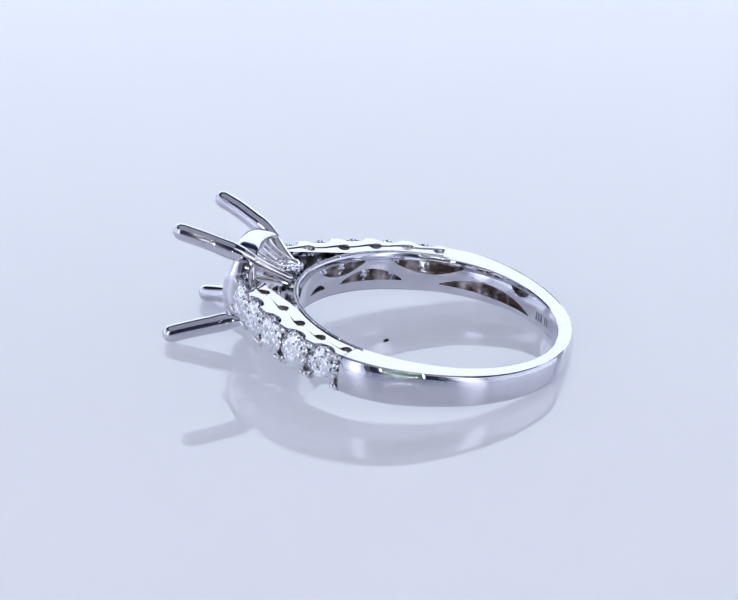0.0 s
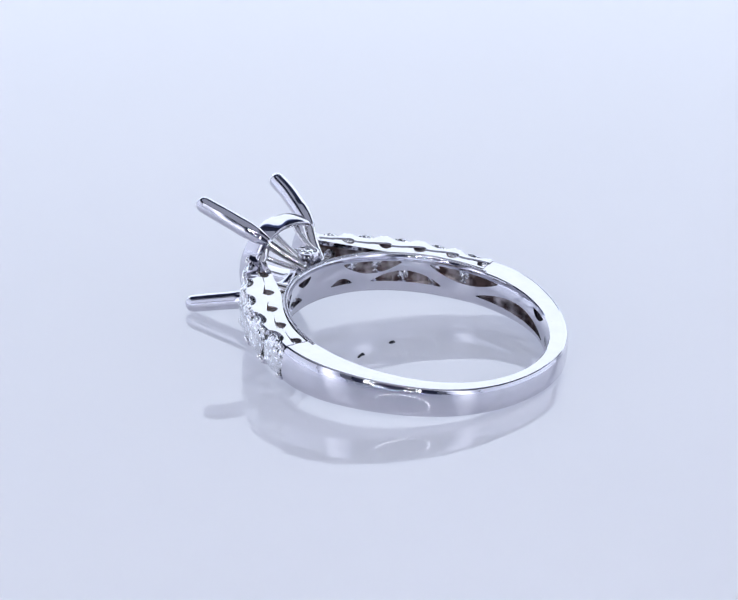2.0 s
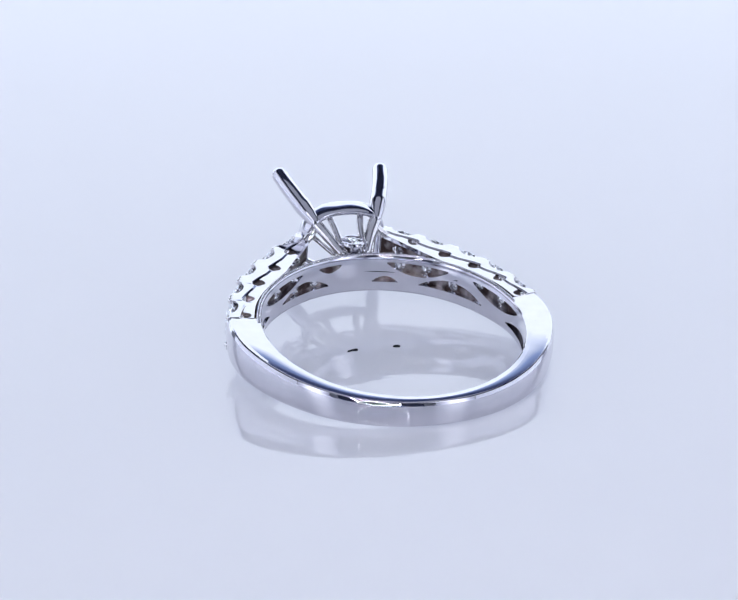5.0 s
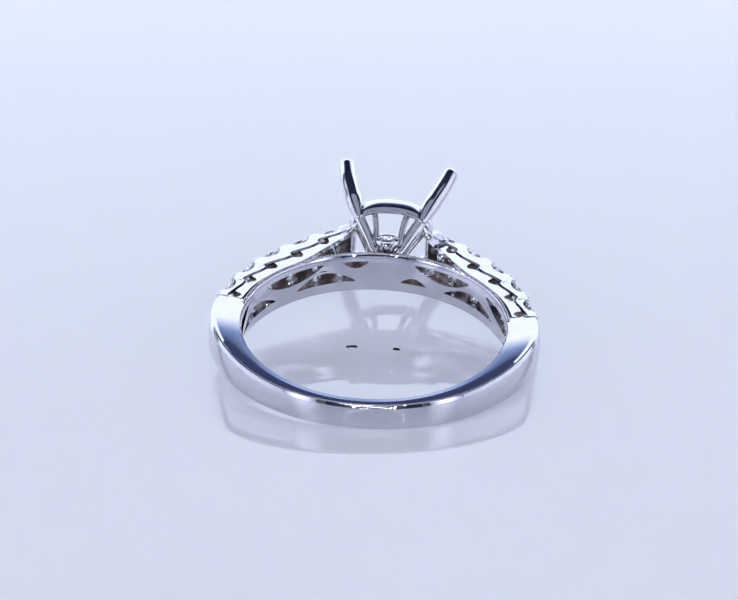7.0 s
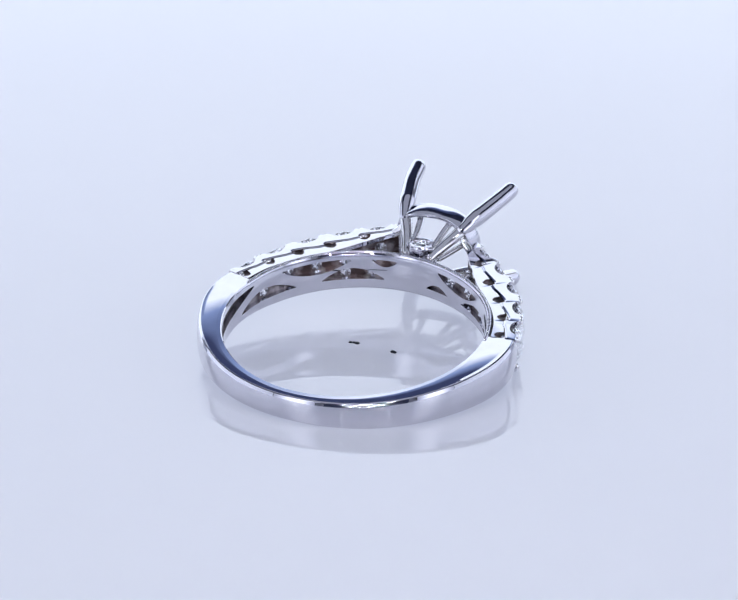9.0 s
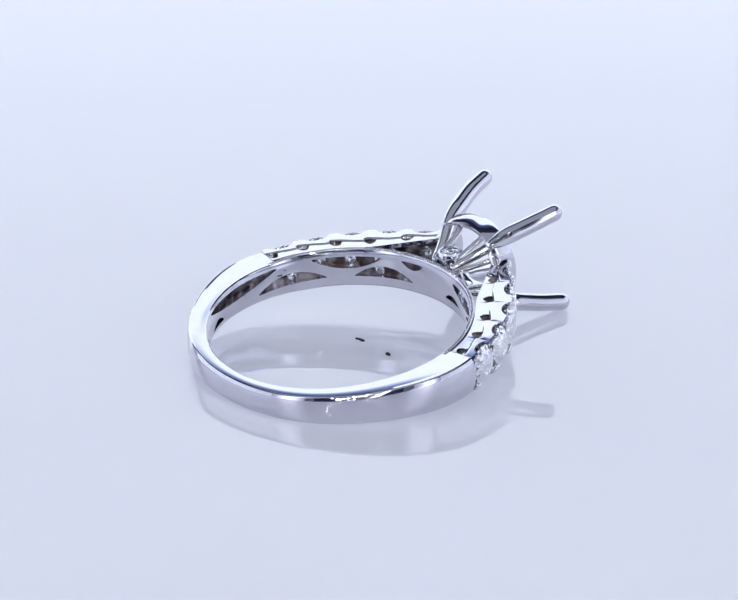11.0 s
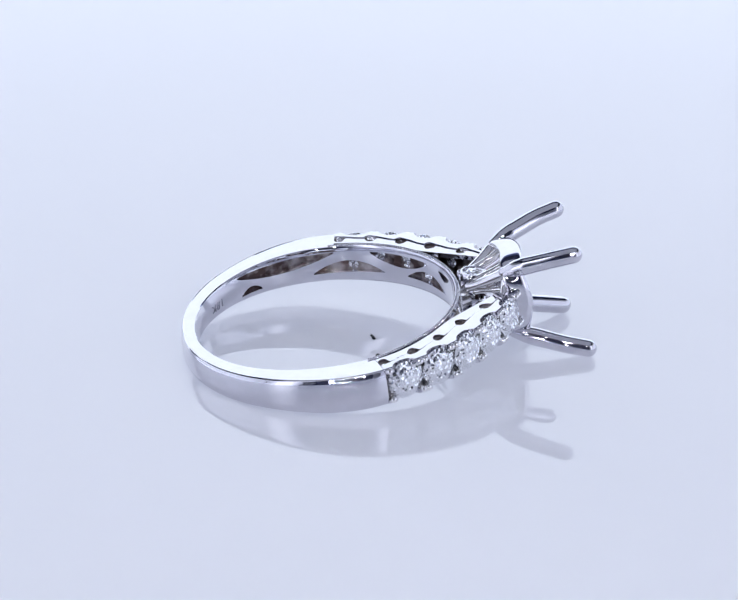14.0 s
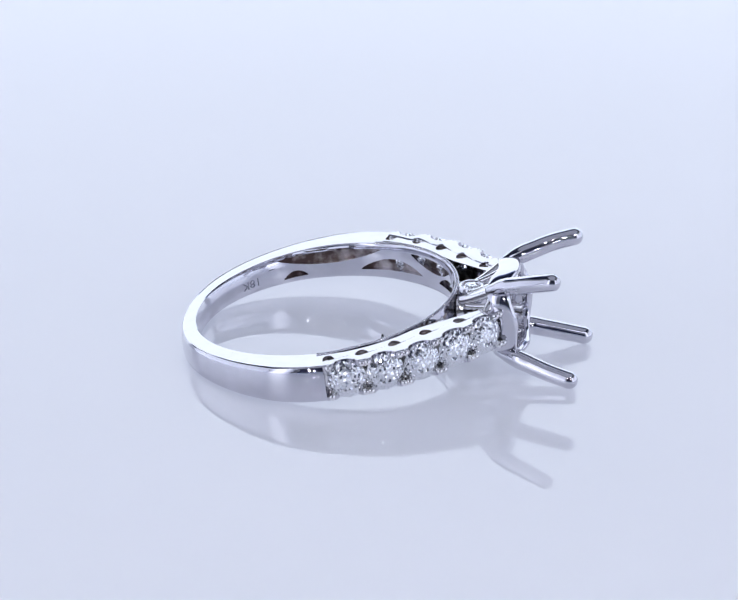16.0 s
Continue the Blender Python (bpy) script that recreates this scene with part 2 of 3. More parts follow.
def build_card():
    """An unseen black card, added behind the lens to darken what the metal mirrors."""
    card = new("black_card")
    card.matrix_world = pose(0, -0.325, -0.02)
    tagged(card, "black card added behind the camera lens for dark reflections", "card")
    part("sheet", box_mesh("sheet", -0.17, -0.003, 0.0, 0.17, 0.003, 0.36, DARK, 0.001), card)
    for x in (-0.12, 0.12):
        part("foot", box_mesh("foot", x - 0.012, -0.05, 0.0, x + 0.012, -0.004, 0.012, BLACK, 0.002), card)


def build_softboxes():
    """Two tall lit cloths that flank the camera."""
    first = None
    for sx in (-1, 1):
        place = Vector((sx * 0.325, -0.320, 0.20))
        m = look(place, (0, 0, 0.20))
        if first is None:
            first = new("softbox")
            first.matrix_world = m
            tagged(first, "tall black-framed softbox with a lit white cloth", "softbox", "softboxes beside the camera")
            part("cloth", box_mesh("cloth", -0.095, -0.21, -0.004, 0.095, 0.21, 0.002, SOFTBOX, 0.001), first)
            part("shell", box_mesh("shell", -0.101, -0.218, 0.003, 0.101, 0.218, 0.05, BLACK, 0.006), first)
            foot = box_mesh("foot", -0.03, -0.2205, 0.01, 0.03, -0.2185, 0.045, BLACK, 0.0005)
            part("foot", foot, first)
        else:
            copy_thing(first, m)


def build_turntable():
    t = new("turntable")
    tagged(t, "glossy white acrylic turntable with an added glow and two black specks", "turntable")
    R = 0.17
    prof = [(0.0005, 0.0), (R - 0.002, 0.0), (R - 0.0006, -0.0006), (R, -0.002), (R, -0.010), (R - 0.002, -0.0115), (0.0005, -0.0115)]
    v, f = lathe(prof, 128)
    f.append([k * len(prof) for k in range(128)])
    f.append([k * len(prof) + len(prof) - 1 for k in range(128)])
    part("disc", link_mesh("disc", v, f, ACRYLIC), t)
    v, f = lathe([(0.02, -0.0115), (0.06, -0.0115), (0.07, -0.02), (0.02, -0.02)], 48)
    part("foot", link_mesh("foot", v, f, TABLE), t)
    rnd = random.Random(4)
    for x, y, length, wide, turn, bits in ((-1.71, 0.08, 0.62, 0.30, 5, 3), (1.24, -0.24, 0.58, 0.25, -14, 1)):
        verts, faces = [], []
        for b in range(bits):
            cx, cy = (b - (bits - 1) / 2) * length * 0.36, rnd.uniform(-0.06, 0.06)
            base = len(verts)
            n = 14
            k0 = 1.0 if bits == 1 else rnd.uniform(0.45, 0.75)
            ring = [(length / 2 * k0 * math.cos(w) * rnd.uniform(0.8, 1.1), wide / 2 * k0 * 1.3 * math.sin(w) * rnd.uniform(0.8, 1.15)) for w in
                    [2 * math.pi * i / n for i in range(n)]]
            verts += [(cx + a, cy + c, 0.0) for a, c in ring] + [(cx + a * 0.6, cy + c * 0.6, 0.10) for a, c in ring]
            faces += [[base + i, base + (i + 1) % n, base + n + (i + 1) % n, base + n + i] for i in range(n)]
            faces += [[base + n + i for i in range(n)], [base + n - 1 - i for i in range(n)]]
        part("speck", link_mesh("speck", scaled(verts), faces, SPECK), t, pose(x * MM, y * MM, 0.000004, 0, 0, turn), "black speck of dust")
    return t


# ---------- the jewel; its own plan in millimetres: y to the head, z along the finger's axis ----------
RI = 8.45
DOME = 4.35
BEVEL = 0.21
LINING = 0.44
SHANK_A = (77.3, 85, 95, 105, 120, 135, 150, 165, 180)
SHANK_R = (10.80, 10.79, 10.64, 10.38, 10.06, 9.84, 9.66, 9.50, 9.42)
SHANK_W = (1.060, 1.092, 1.105, 1.088, 1.030, 0.963, 0.907, 0.871, 0.859)
ARM = [(10.46, 2.36), (10.06, 3.72), (9.31, 5.68), (7.97, 7.90), (6.13, 9.90), (4.18, 11.58), (2.72, 12.62)]
LOW = [(8.82, 2.0), (8.30, 3.55), (7.55, 4.85), (6.55, 6.1), (5.25, 7.45), (3.95, 9.3), (2.55, 11.35)]


def polar(r, a, z):
    return Vector((r * math.sin(a), r * math.cos(a), z))


def outer_radius(d):
    return smooth_interp(d, SHANK_A, SHANK_R)


def crown(r, d):
    """How far the flat side of the band falls off towards its rims."""
    if d < 77.3:
        return 0.0
    q = 2 * (r - RI) / (outer_radius(d) - RI) - 1
    return 0.022 * q * q * min(1.0, (d - 77.3) / 15) + 0.020 * (q + 1) * max(0.0, -math.cos(radians(d)))


def lower_extra(d):
    """The band reaches further down on the side it lies on, most of all at the shoulders."""
    return smooth_interp(d, (0, 60, 77.3, 95, 120, 180), (0.42, 0.42, 0.36, 0.22, 0.06, 0.03))


def build_shank(ring):
    verts, faces = [], []
    n, prof_n = 180, None
    for i in range(n + 1):
        deg = 77.3 + (360 - 2 * 77.3) * i / n
        d = deg if deg <= 180 else 360 - deg
        ro, hw = outer_radius(d), smooth_interp(d, SHANK_A, SHANK_W)
        ri = RI + LINING
        ex = lower_extra(d) / 2
        hw += ex
        # the domed outer face is canted to stand upright as the ring leans
        zt, z0 = hw - BEVEL, DOME * math.tan(radians(6.2)) * math.cos(radians(d))
        edge = ro - zt * zt / (2 * DOME)
        face = [(edge + ((zt - z0) ** 2 - (z - z0) ** 2) / (2 * DOME), z) for z in [zt * k / 8 for k in range(-8, 9)]]

        def rim(r0):
            pts = [(r0 - 0.03 - (BEVEL - 0.03) * (1 - math.cos(radians(w))), zt + BEVEL * math.sin(radians(w))) for w in (12, 26, 40, 54, 67, 79)]
            for k in range(7):
                r = r0 - BEVEL + (ri - r0 + BEVEL) * k / 6
                pts.append((r, hw - crown(r, d)))
            return pts
        prof = face + rim(face[-1][0]) + [(r, -z) for r, z in reversed(rim(face[0][0]))]
        prof_n = len(prof)
        verts += [polar(r, radians(deg), z - ex) for r, z in prof]
    for i in range(n):
        for k in range(prof_n):
            a, b = i * prof_n + k, i * prof_n + (k + 1) % prof_n
            faces.append([a, b, b + prof_n, a + prof_n])
    faces.append(list(range(prof_n)))
    faces.append([n * prof_n + k for k in range(prof_n)])
    return part("shank", link_mesh("shank", scaled(verts), faces, GOLD, True, 28), ring, LIE, "plain polished white gold shank, gently domed")


# openings of the pierced lining: from and to degrees, +1 along the upper rim, -1 along the lower
OPENINGS = [(-61, -28, 1), (-126, -77, 1), (-42, -13, -1), (-88, -54, -1), (-124, -112, -1), (-19, -7, 1)]
OPENINGS += [(-b, -a, -s) for a, b, s in OPENINGS]


def opening(deg, z):
    """Below 0 inside an opening of the pierced lining; in millimetres."""
    best = 9.0
    for a, b, s in OPENINGS:
        if deg < a - 2 or deg > b + 2:
            continue
        u = (deg - a) / (b - a)
        if not 0 < u < 1:
            best = min(best, 0.05 + max(-u, u - 1))
            continue
        depth = min(0.86, 0.025 * (b - a) + 0.18) * math.sin(math.pi * u) ** 0.8
        if depth < 0.07:
            continue
        zz = s * z
        mid, half = 0.74 - depth / 2, depth / 2
        best = min(best, abs(zz - mid) - half)
    return best


def lining_width(deg):
    d = min(abs(deg), 360 - abs(deg))
    return smooth_interp(d, (0, 60) + SHANK_A, (1.15, 1.14) + SHANK_W)


def build_lining(ring):
    """The smooth inner face of the band, all the way round, pierced with leaves towards the head."""
    n, m = 900, 32

    def place(u, v, w):
        deg = -180 + 360 * u
        d = abs(deg)
        ex = lower_extra(d) / 2
        hw = lining_width(deg) + ex
        z = (2 * v - 1) * hw
        edge = max(0, (abs(z) - (hw - 0.07)) / 0.07)
        r = RI + LINING * w + (0.05 * edge ** 2 + z * z / (2 * 5.0) if w == 0 else 0)
        z -= math.copysign(crown(r, d) * edge, z)
        return polar(r, radians(deg), z - ex) * MM

    def cut(u, v):
        deg = -180 + 360 * u
        ex = lower_extra(abs(deg)) / 2
        return opening(deg, (2 * v - 1) * (lining_width(deg) + ex) - 0.7 * ex)
    v, f = plate(n, m, place, cut)
    lining = part("pierced_lining", link_mesh("pierced_lining", v, f, GOLD), ring, LIE, "pierced inner band with leaf-shaped openings")
    # dull brownish backing beneath the set stones; its dark tone paints the openings' shade
    verts, faces = [], []
    n = 96
    for i in range(n + 1):
        a = radians(-127.5 + 255 * i / n)
        for r, z in ((RI + 0.39, -1.0), (RI + 0.39, 0.80), (RI + 0.43, 0.80), (RI + 0.43, -1.0)):
            verts.append(polar(r, a, z))
    for i in range(n):
        for k in range(4):
            a, b = i * 4 + k, i * 4 + (k + 1) % 4
            faces.append([a, b, b + 4, a + 4])
    faces += [[0, 1, 2, 3], [n * 4, n * 4 + 1, n * 4 + 2, n * 4 + 3]]
    part("backing", link_mesh("backing", scaled(verts), faces, SHADE_RECESS), lining, None, "dull brownish metal, darkened for the shade behind the openings")
    # fine beaded edges
    for s in (1, -1):
        verts, faces = [], []
        count = 145
        for i in range(count):
            a = radians(-80 + 160 * (i + 0.5) / count)
            c = polar(RI + 0.29, a, lining_width(math.degrees(a)) - 0.005 if s > 0 else 0.06 - lining_width(math.degrees(a)) - lower_extra(abs(math.degrees(a))))
            base = len(verts)
            out, side, up = polar(1, a, 0), Vector((math.cos(a), -math.sin(a), 0)), Vector((0, 0, s))
            q = 0.108
            for rr, hh in ((1.0, 0.0), (0.8, 0.55)):
                for k in range(6):
                    w = 2 * math.pi * k / 6
                    verts.append(c + (out * 1.25 * math.cos(w) + side * math.sin(w)) * (q * rr) + up * (q * hh * 1.3))
            verts.append(c + up * q * 1.25)
            for k in range(6):
                faces.append([base + k, base + (k + 1) % 6, base + 6 + (k + 1) % 6, base + 6 + k])
                faces.append([base + 6 + k, base + 6 + (k + 1) % 6, base + 12])
        ob = part("milgrain_edge", link_mesh("milgrain_edge", scaled(verts), faces, GOLD, True, 60), lining, None, "fine beaded milgrain edge")
        tagged(ob, kind="stuff")


def brilliant(radius):
    """A round brilliant: flat table, star and kite facets, girdle and pointed pavilion. Table towards +z, girdle at 0."""
    verts, faces = [], []

    def add(r, z, n, off):
        base = len(verts)
        verts.extend(Vector((r * radius * math.cos(2 * math.pi * (k + off) / n), r * radius * math.sin(2 * math.pi * (k + off) / n), z * radius)) for k in range(n))
        return base
    table = add(0.57, 0.30, 8, 0.0)
    kite = add(0.80, 0.17, 8, 0.5)
    g1 = add(1.0, 0.02, 16, 0.0)
    g0 = add(1.0, -0.02, 16, 0.0)
    low = add(0.34, -0.56, 8, 0.5)
    tip = len(verts)
    verts.append(Vector((0, 0, -0.86 * radius)))
    faces.append([table + k for k in range(8)])
    for k in range(8):
        n = (k + 1) % 8
        faces.append([table + k, kite + k, table + n])
        faces.append([table + n, kite + k, g1 + (2 * k + 2) % 16, kite + n])
        faces.append([kite + k, g1 + 2 * k, g1 + 2 * k + 1])
        faces.append([kite + k, g1 + 2 * k + 1, g1 + (2 * k + 2) % 16])
        faces.append([g0 + 2 * k, g0 + 2 * k + 1, low + k])
        faces.append([g0 + 2 * k + 1, g0 + (2 * k + 2) % 16, low + k])
        faces.append([low + k, g0 + (2 * k + 2) % 16, low + n, tip])
    for k in range(16):
        faces.append([g1 + k, g0 + k, g0 + (k + 1) % 16, g1 + (k + 1) % 16])
    return verts, faces


HOLES = (0.022, 0.205, 0.390, 0.582, 0.790)
STONES = (0.108, 0.298, 0.490, 0.680, 0.868)


def build_arms(ring):
    n = 200
    top, low = catmull(ARM, n), catmull(LOW, n)
    v, f = brilliant(1.26 * MM)
    stone_mesh = link_mesh("diamond", v, f, DIAMOND, False)
    v, f = brilliant(0.40 * MM)
    tip_mesh = link_mesh("glint_culet", v, f, DIAMOND, False)
    run = float(np.linalg.norm(np.diff(top, axis=0), axis=1).sum())
    # the claws that hold the stones, one mesh for all
    cv, cf = tube([(0, -0.85, 0), (0, -0.3, 0), (0, -0.07, 0)], lambda s: 0.225, 10, 1.0, (0, 0, 1))
    claw_mesh = link_mesh("claw", scaled(cv), cf, GOLD_BRIGHTENED)
    for sx in (1, -1):
        def at(line, s):
            x = s * n
            i = min(n - 1, max(0, int(x)))
            p = line[i] + (line[i + 1] - line[i]) * (x - i)
            return Vector((sx * p[0], p[1], 0))
        arm = part("shoulder", None, ring, LIE, "scalloped shoulder set with five round diamonds")

        def scallop(s):
            best = 0.0
            for c in STONES:
                q = (s - c) * run / 0.86
                if abs(q) < 1:
                    best = max(best, 0.62 * math.sqrt(1 - q * q))
            return best

        def leaf(s, depth):
            """The lower edge of the upper wall at s, and how tall the drop-shaped opening under it is: round, then a thin tail."""
            edge, tall = depth * 0.66 - 0.06, 0.0
            for c in HOLES:
                q = (s - c) * run + 0.42
                if 0 <= q <= 2.45:
                    edge = depth * 0.66 - 0.40 + 0.34 * min(1.0, q / 1.9) ** 1.2 + 0.20 * max(0.0, 1 - q / 0.30) ** 2
                    body = 0.72 * math.sqrt(max(0.0, 1 - ((q - 0.46) / 0.46) ** 2))
                    tail = 0.13 * (1 - q / 1.75) ** 0.6 if 0.3 < q < 1.75 else 0.0
                    tall = max(body, tail)
            return edge, tall
        for sz in (1, -1):
            drop = 0.0 if sz > 0 else 0.30

            def place(u, v, w):
                a, b = at(top, u), at(low, u)
                d = (b - a).length
                p = a + (b - a) * v
                p.z = sz * (1.13 + drop - 0.34 * w)
                if w == 0:
                    edge, tall = leaf(u, d)
                    h = v * d
                    # the upper wall leans in towards the stones and rolls over at its lip and foot
                    inset = 0.07 * max(0, 1 - h / 0.16) ** 2 + 0.05 * max(0, 1 - h / edge)
                    if h > edge + 0.035:
                        # the foot of the wall, a little set back and leaning the same way
                        q = min(1.0, (h - edge) / max(0.1, d - edge))
                        inset = 0.065 - 0.035 * q
                    else:
                        inset += 0.05 * max(0, 1 - (edge - h) / 0.12) ** 2
                    p.z -= sz * inset
                return p * MM

            def holes(u, v):
                a, b = at(top, u), at(low, u)
                d = (b - a).length
                h = v * d
                edge, tall = leaf(u, d)
                eye = abs(h - edge - tall / 2) - tall / 2 if tall > 0.02 else 9.0
                return min(h - scallop(u), eye)
            pv, pf = plate(230, 44, place, holes)
            part("side_wall", link_mesh("side_wall", pv, pf, GOLD), arm)
            # plate behind the eye holes; its dark brown carries their inner shade
            bv, bf = plate(60, 3, lambda u, v, w: Vector((*(at(top, u) + (at(low, u) - at(top, u)) * (0.42 + 0.45 * v)).xy, sz * (0.92 + drop - 0.1 * w))) * MM, lambda u, v: 1)
            part("eye_backing", link_mesh("eye_backing", bv, bf, SHADE_RECESS), arm)
        # floor of the setting
        verts, faces = [], []
        for i in range(61):
            s = i / 60
            a, b = at(top, s), at(low, s)
            d = (b - a).normalized()
            h = min((b - a).length - 0.12, 0.80)
            for dd, z in ((h, -1.08), (h, 0.8), (h + 0.1, 0.8), (h + 0.1, -1.08)):
                verts.append(a + d * dd + Vector((0, 0, z)))
        for i in range(60):
            for k in range(4):
                x, y = i * 4 + k, i * 4 + (k + 1) % 4
                faces.append([x, y, y + 4, x + 4])
        faces += [[0, 1, 2, 3], [240, 241, 242, 243]]
        part("setting_floor", link_mesh("setting_floor", scaled(verts), faces, GOLD_BRIGHTENED), arm)
        # a dark plate below it, added for the shaded inside of the setting
        under = []
        for i in range(61):
            a, b = at(top, i / 60), at(low, i / 60)
            d = (b - a).normalized()
            h = min((b - a).length - 0.12, 0.80)
            under += [a + d * dd + Vector((0, 0, z)) for dd, z in ((h + 0.105, -1.06), (h + 0.105, 0.78), (h + 0.16, 0.78), (h + 0.16, -1.06))]
        part("underside", link_mesh("underside", scaled(under), faces, SHADE_RECESS), arm, None, "brownish plate under the setting, darkened for shade")
        for c in STONES:
            p = at(top, c)
            t = (at(top, min(1, c + 0.02)) - at(top, c - 0.02)).normalized()
            out = Vector((t.y, -t.x, 0)) * sx
            m = Matrix((t, out.cross(t), out)).transposed().to_4x4()
            p = p - out * 0.24 - Vector((0, 0, 0.14))
            m.translation = p * MM
            part("diamond", stone_mesh, arm, m, "round brilliant-cut clear diamond")
            # small extra diamonds, added for glints of its underside through the pierced lining
            w = math.atan2(p.x, p.y)
            for z in (0.34, -0.42):
                tip = Matrix((Vector((math.cos(w), -math.sin(w), 0)), Vector((0, 0, 1)), polar(1, w, 0))).transposed().to_4x4()
                tip.translation = polar(RI + 0.42, w, z) * MM
                part("glint_culet", tip_mesh, arm, tip)
        seats = [0.012] + [(a + b) / 2 for a, b in zip(STONES, STONES[1:])] + [0.955]
        for c in seats:
            p = at(top, c)
            t = (at(top, min(1, c + 0.02)) - at(top, max(0, c - 0.02))).normalized()
            out = Vector((t.y, -t.x, 0)) * sx
            for sz in (1, -1):
                for dt in (-0.17, 0.17):
                    if c == seats[0] and dt < 0:
                        continue
                    m = Matrix((t, out, t.cross(out))).transposed().to_4x4()
                    m.translation = (p + t * dt + Vector((0, 0, 0.86 if sz > 0 else -1.14))) * MM
                    part("claw", claw_mesh, arm, m)


def build_head(ring):
    head = part("head", None, ring, LIE, "open four-claw head without its centre stone")
    # collar: a round rail, arched a little on its lower side
    turn = Matrix.Rotation(radians(-90), 4, "X")
    verts, faces, sides, ring_n = [], [], 72, 20
    for k in range(sides):
        w = 2 * math.pi * k / sides
        lift = 0.5 + 0.5 * math.cos(4 * w)
        for i in range(ring_n):
            q = 2 * math.pi * i / ring_n
            r = 2.58 + 0.42 * (1 - lift) + 0.29 * math.copysign(abs(math.cos(q)) ** 0.7, math.cos(q))
            y = math.copysign(abs(math.sin(q)) ** 0.8, math.sin(q))
            y = 12.42 + 0.34 * lift + (0.56 if y > 0 else 0.92) * y
            verts.append(Vector((r * math.sin(w), y, r * math.cos(w))))
    for k in range(sides):
        for i in range(ring_n):
            a, b = k * ring_n + i, k * ring_n + (i + 1) % ring_n
            c, d = ((k + 1) % sides) * ring_n + (i + 1) % ring_n, ((k + 1) % sides) * ring_n + i
            faces.append([a, b, c, d])
    part("collar", link_mesh("collar", scaled(verts), faces, GOLD), head)
    v, f = lathe([(0.75, -0.25), (1.15, -0.25), (1.25, 0.0), (1.15, 0.25), (0.75, 0.25)], 40)
    v = [turn @ Vector(p) + Vector((0, 9.75, 0)) for p in v]
    part("base_ring", link_mesh("base_ring", scaled(v), f, GOLD), head)
    tips = {(-1, 1): (-3.38, 16.36, 3.27), (1, 1): (3.58, 16.14, 3.20), (-1, -1): (-3.58, 16.12, -3.92), (1, -1): (3.52, 16.40, -3.72)}
    for (a, b), tip in tips.items():
        mid, far = (0.33, 0.72) if b > 0 else (0.29, 0.65)
        path = catmull([(2.12 * a, 11.75, 2.12 * b), (2.28 * a, 12.2, 2.28 * b), (2.46 * a, 12.7, 2.46 * b),
                        ((1 - mid) * 2.46 * a + mid * tip[0], 13.7, (1 - mid) * 2.46 * b + mid * tip[2]),
                        ((1 - far) * 2.46 * a + far * tip[0], 14.95, (1 - far) * 2.46 * b + far * tip[2]), tip], 44)
        v, f = tube(path, lambda s: float(np.interp(s, (0, 0.15, 0.30, 0.45, 1), (0.40, 0.54, 0.62, 0.60, 0.58))), 24, 0.92, (1, 0, 0))
        part("claw_prong", link_mesh("claw_prong", scaled(v), f, GOLD), head, None, "long curved open claw")
        # a stout leg under the claw, slim stays that frame the windows of the basket, and a lug to the shoulder
        for p0, p1, r0, r1 in (((2.10 * a, 11.85, 2.10 * b), (0.85 * a, 9.45, 0.95 * b), 0.44, 0.32),
                               ((1.12 * a, 12.35, 2.36 * b), (0.78 * a, 9.95, 1.35 * b), 0.25, 0.21),
                               ((2.36 * a, 12.35, 1.12 * b), (1.30 * a, 9.85, 0.75 * b), 0.25, 0.21),
                               ((2.10 * a, 11.85, 1.85 * b), (2.80 * a, 11.45, 0.90 * b), 0.32, 0.30)):
            p0, p1 = Vector(p0), Vector(p1)
            mid = (p0 + p1) / 2 + Vector((-0.08 * a, 0.0, -0.08 * b))
            v, f = tube(catmull([p0, mid, p1], 8), lambda s: r0 + (r1 - r0) * s, 12, 0.85, (0.3, 0.2, 1))
            part("strut", link_mesh("strut", scaled(v), f, GOLD_BRIGHTENED), head)
    v, f = brilliant(0.56 * MM)
    small = link_mesh("small_diamond", v, f, DIAMOND, False)
    bv, bf = lathe([(0.44, -1.15), (0.70, -1.15), (0.80, -0.75), (0.88, -0.15), (0.86, 0.02), (0.78, 0.12), (0.66, 0.13), (0.57, 0.05), (0.50, -0.15)], 32)
    for k in range(8):
        w = 2 * math.pi * (k + 0.5) / 8
        cv, cf = tube([(0.86 * math.cos(w), 0.86 * math.sin(w), h) for h in (-0.62, -0.35, -0.08)], lambda s: 0.15 + 0.03 * s, 8, 1.0, (1, 0.3, 0))
        bf = bf + [[i + len(bv) for i in face] for face in cf]
        bv = bv + cv
    bez = link_mesh("bezel", scaled(bv), bf, GOLD)
    for s in (1, -1):
        m = Matrix.Translation((0, 9.95 * MM, s * 1.52 * MM)) @ (Matrix() if s > 0 else Matrix.Rotation(math.pi, 4, "X")) @ Matrix.Rotation(radians(-6), 4, "X")
        part("bezel", bez, head, m, "round collar with a small diamond")
        part("small_diamond", small, head, m @ pose(0, 0, -0.00002), "small round diamond")
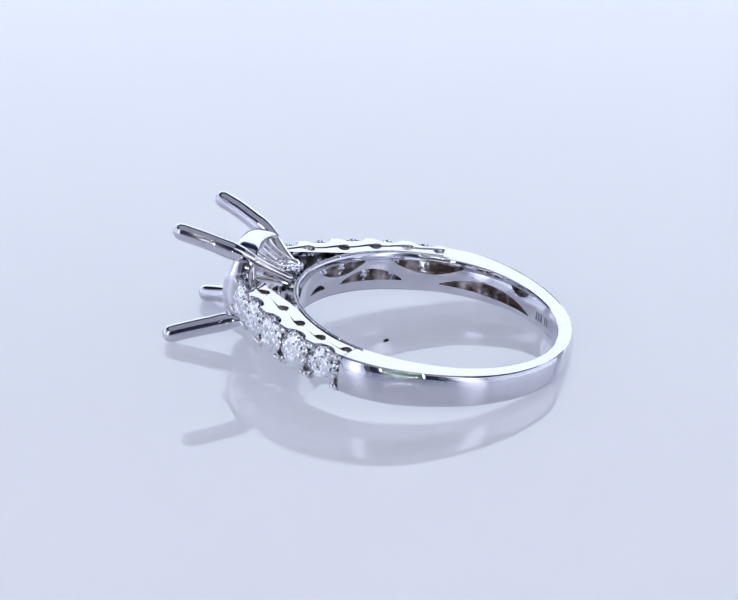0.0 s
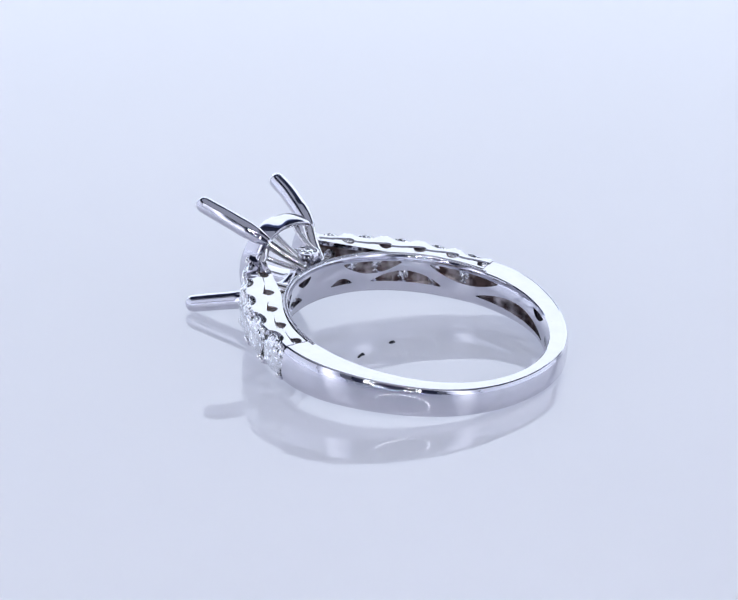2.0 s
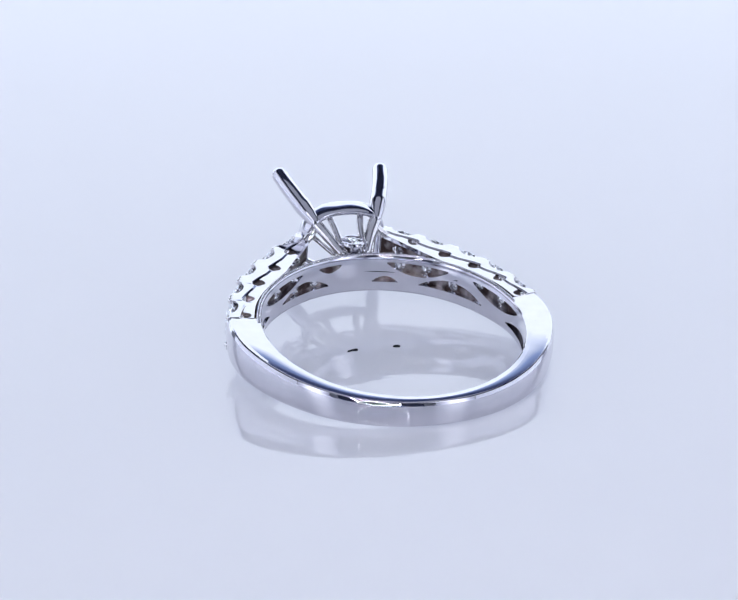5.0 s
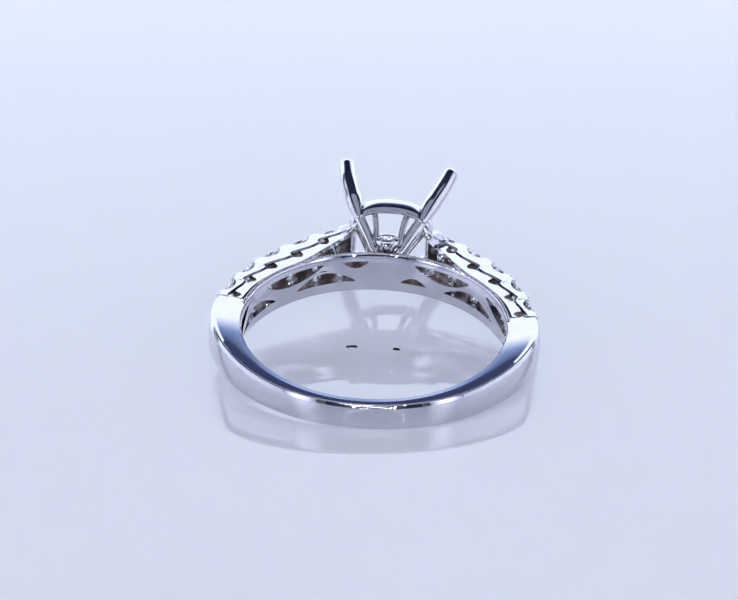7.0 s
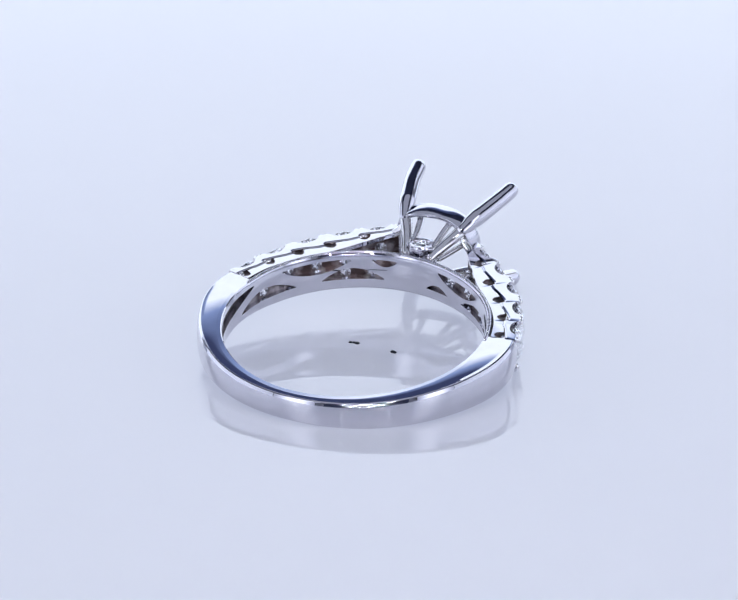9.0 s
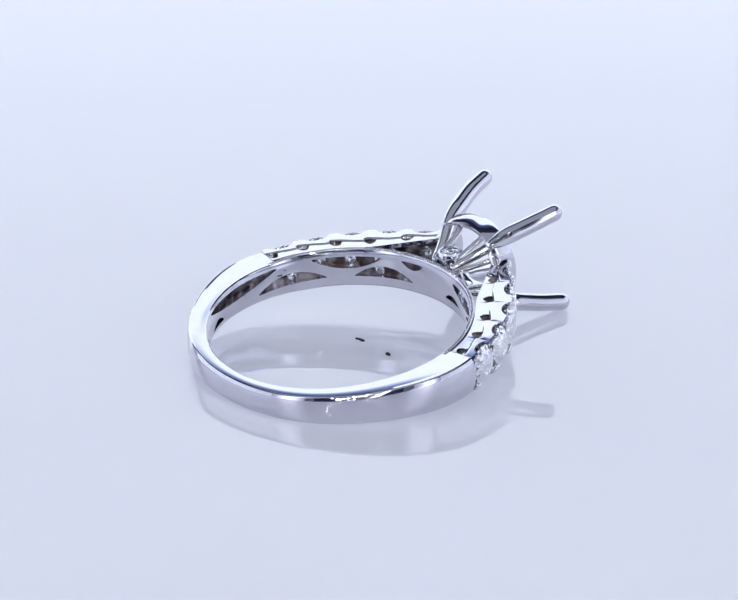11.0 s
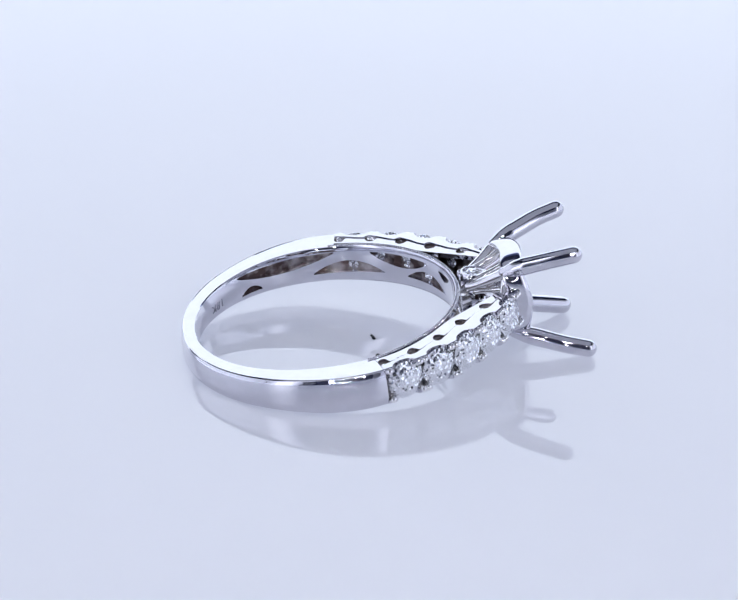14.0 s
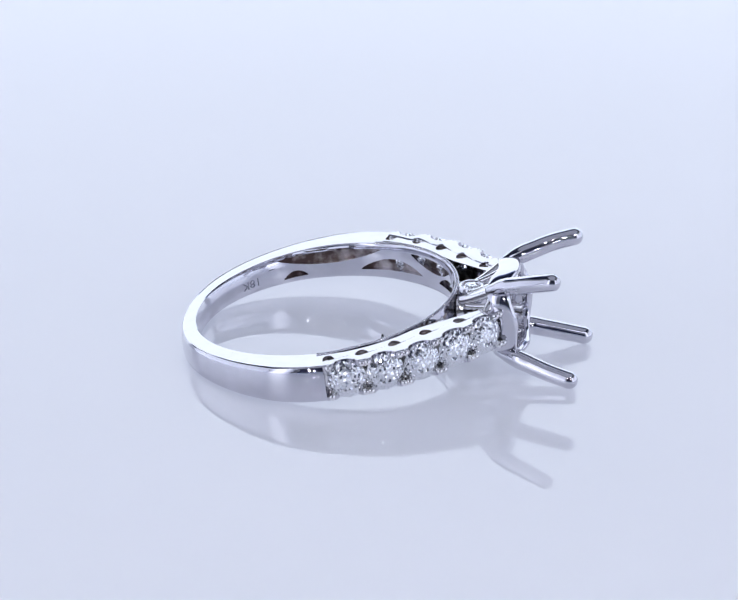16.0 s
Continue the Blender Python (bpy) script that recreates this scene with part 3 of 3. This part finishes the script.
    # post from the lining to the head
    v, f = tube([(0, 8.95, 0), (0, 9.5, 0), (0, 10.1, 0)], lambda s: 0.75 + 0.3 * abs(s - 0.5), 20, 1.0, (0, 0, 1), False)
    part("post", link_mesh("post", scaled(v), f, GOLD_BRIGHTENED), head)


def build_marks(ring):
    # "18K" pressed into the inside, letter by letter, wrapped on the curve
    data = bpy.data.curves.new("stamp", "FONT")
    data.body, data.size, data.align_x, data.align_y = "18K", 1.0, "CENTER", "CENTER"
    data.resolution_u = 3
    tmp = new("stamp_text", data)
    bpy.context.view_layer.update()
    me = bpy.data.meshes.new_from_object(tmp.evaluated_get(bpy.context.evaluated_depsgraph_get()))
    bpy.data.objects.remove(tmp)
    bm = bmesh.new()
    bm.from_mesh(me)
    bmesh.ops.subdivide_edges(bm, edges=bm.edges[:], cuts=1)
    for p in bm.verts:
        along, up = p.co.x * 0.92, p.co.y * 0.80
        # read from the inside with the head away; upside down beside the upper rim
        a = radians(-140.4) - along / RI
        p.co = polar(RI - 0.006, a, -0.20 - up) * MM
    bm.to_mesh(me)
    bm.free()
    me.materials.append(STAMP)
    part("stamp", me, ring, LIE, "stamped 18K mark in dark lines")
    # a second stamp, not legible: plain bars
    verts, faces = [], []
    for deg, wide, z0, z1 in ((131.6, 0.12, -0.50, 0.06), (133.6, 0.12, -0.50, 0.06), (135.8, 0.12, -0.46, 0.10), (139.6, 0.12, -0.42, 0.14), (141.6, 0.12, -0.42, 0.14)):
        base = len(verts)
        h = math.degrees(wide / RI) / 2
        for d, z in ((deg - h, z0), (deg + h, z0), (deg + h, z1), (deg - h, z1)):
            verts.append(polar(RI - 0.006, radians(d), z))
        faces.append([base, base + 1, base + 2, base + 3])
    part("stamp", link_mesh("stamp", scaled(verts), faces, STAMP), ring, LIE, "second worn mark in dark bars")


def build_ring():
    ring = new("ring")
    tagged(ring, "white gold diamond ring lying on its side on white acrylic", "ring")
    build_shank(ring)
    build_lining(ring)
    build_arms(ring)
    build_head(ring)
    build_marks(ring)
    return ring


def build_ring_light():
    """The lamp round the lens: a black hoop with a circle of small bright diodes."""
    axis = look(EYE + Vector((0, -0.012, 0.005)), AIM)
    lamp = new("ring_lamp")
    lamp.matrix_world = axis
    tagged(lamp, "black ring lamp with a circle of small white diodes", "lamp")
    v, f = lathe([(0.069, 0.0), (0.069, 0.016), (0.089, 0.016), (0.089, 0.0), (0.085, -0.002), (0.073, -0.002)], 72)
    part("hoop", link_mesh("hoop", v, f, BLACK), lamp)
    foot = Vector((0, EYE.y - 0.05, -0.02))
    back = axis.inverted()
    v, f = tube([back @ p for p in (axis @ Vector((0, -0.079, 0.012)), axis @ Vector((0, -0.079, 0.030)), foot + Vector((0, 0, 0.004)))], lambda s: 0.004, 12)
    part("post", link_mesh("post", v, f, BLACK), lamp)
    v, f = lathe([(0.001, 0.0), (0.03, 0.0), (0.03, 0.003), (0.027, 0.005), (0.001, 0.005)], 32)
    part("base", link_mesh("base", [back @ (Vector(p) + foot) for p in v], f, BLACK), lamp)
    bv, bf = [], []
    for k in range(6):
        w = radians(15 * k)
        for j in range(10):
            u = 2 * math.pi * j / 10
            bv.append(Vector((math.cos(u) * math.cos(w), math.sin(u) * math.cos(w), -math.sin(w))) * 0.0024)
    for k in range(5):
        for j in range(10):
            bf.append([k * 10 + j, k * 10 + (j + 1) % 10, (k + 1) * 10 + (j + 1) % 10, (k + 1) * 10 + j])
    bf += [list(range(10)), list(range(50, 60))]
    me = link_mesh("diode", bv, bf, LED)
    for k in range(30):
        a = 2 * math.pi * k / 30
        part("diode", me, lamp, pose(0.079 * math.cos(a), 0.079 * math.sin(a), -0.002))


build_place()
build_softboxes()
build_card()
TURNTABLE = build_turntable()
RING = build_ring()
build_ring_light()


def motions():
    for thing in (TURNTABLE, RING):
        rows = []
        for k in range(33):
            t = k * 0.5
            rows.append((t, pose(0, 0, 0, 0, 0, -(TURN_RATE * (t - 7.0) + TURN_ZERO))))
        walk(thing, rows)


motions()
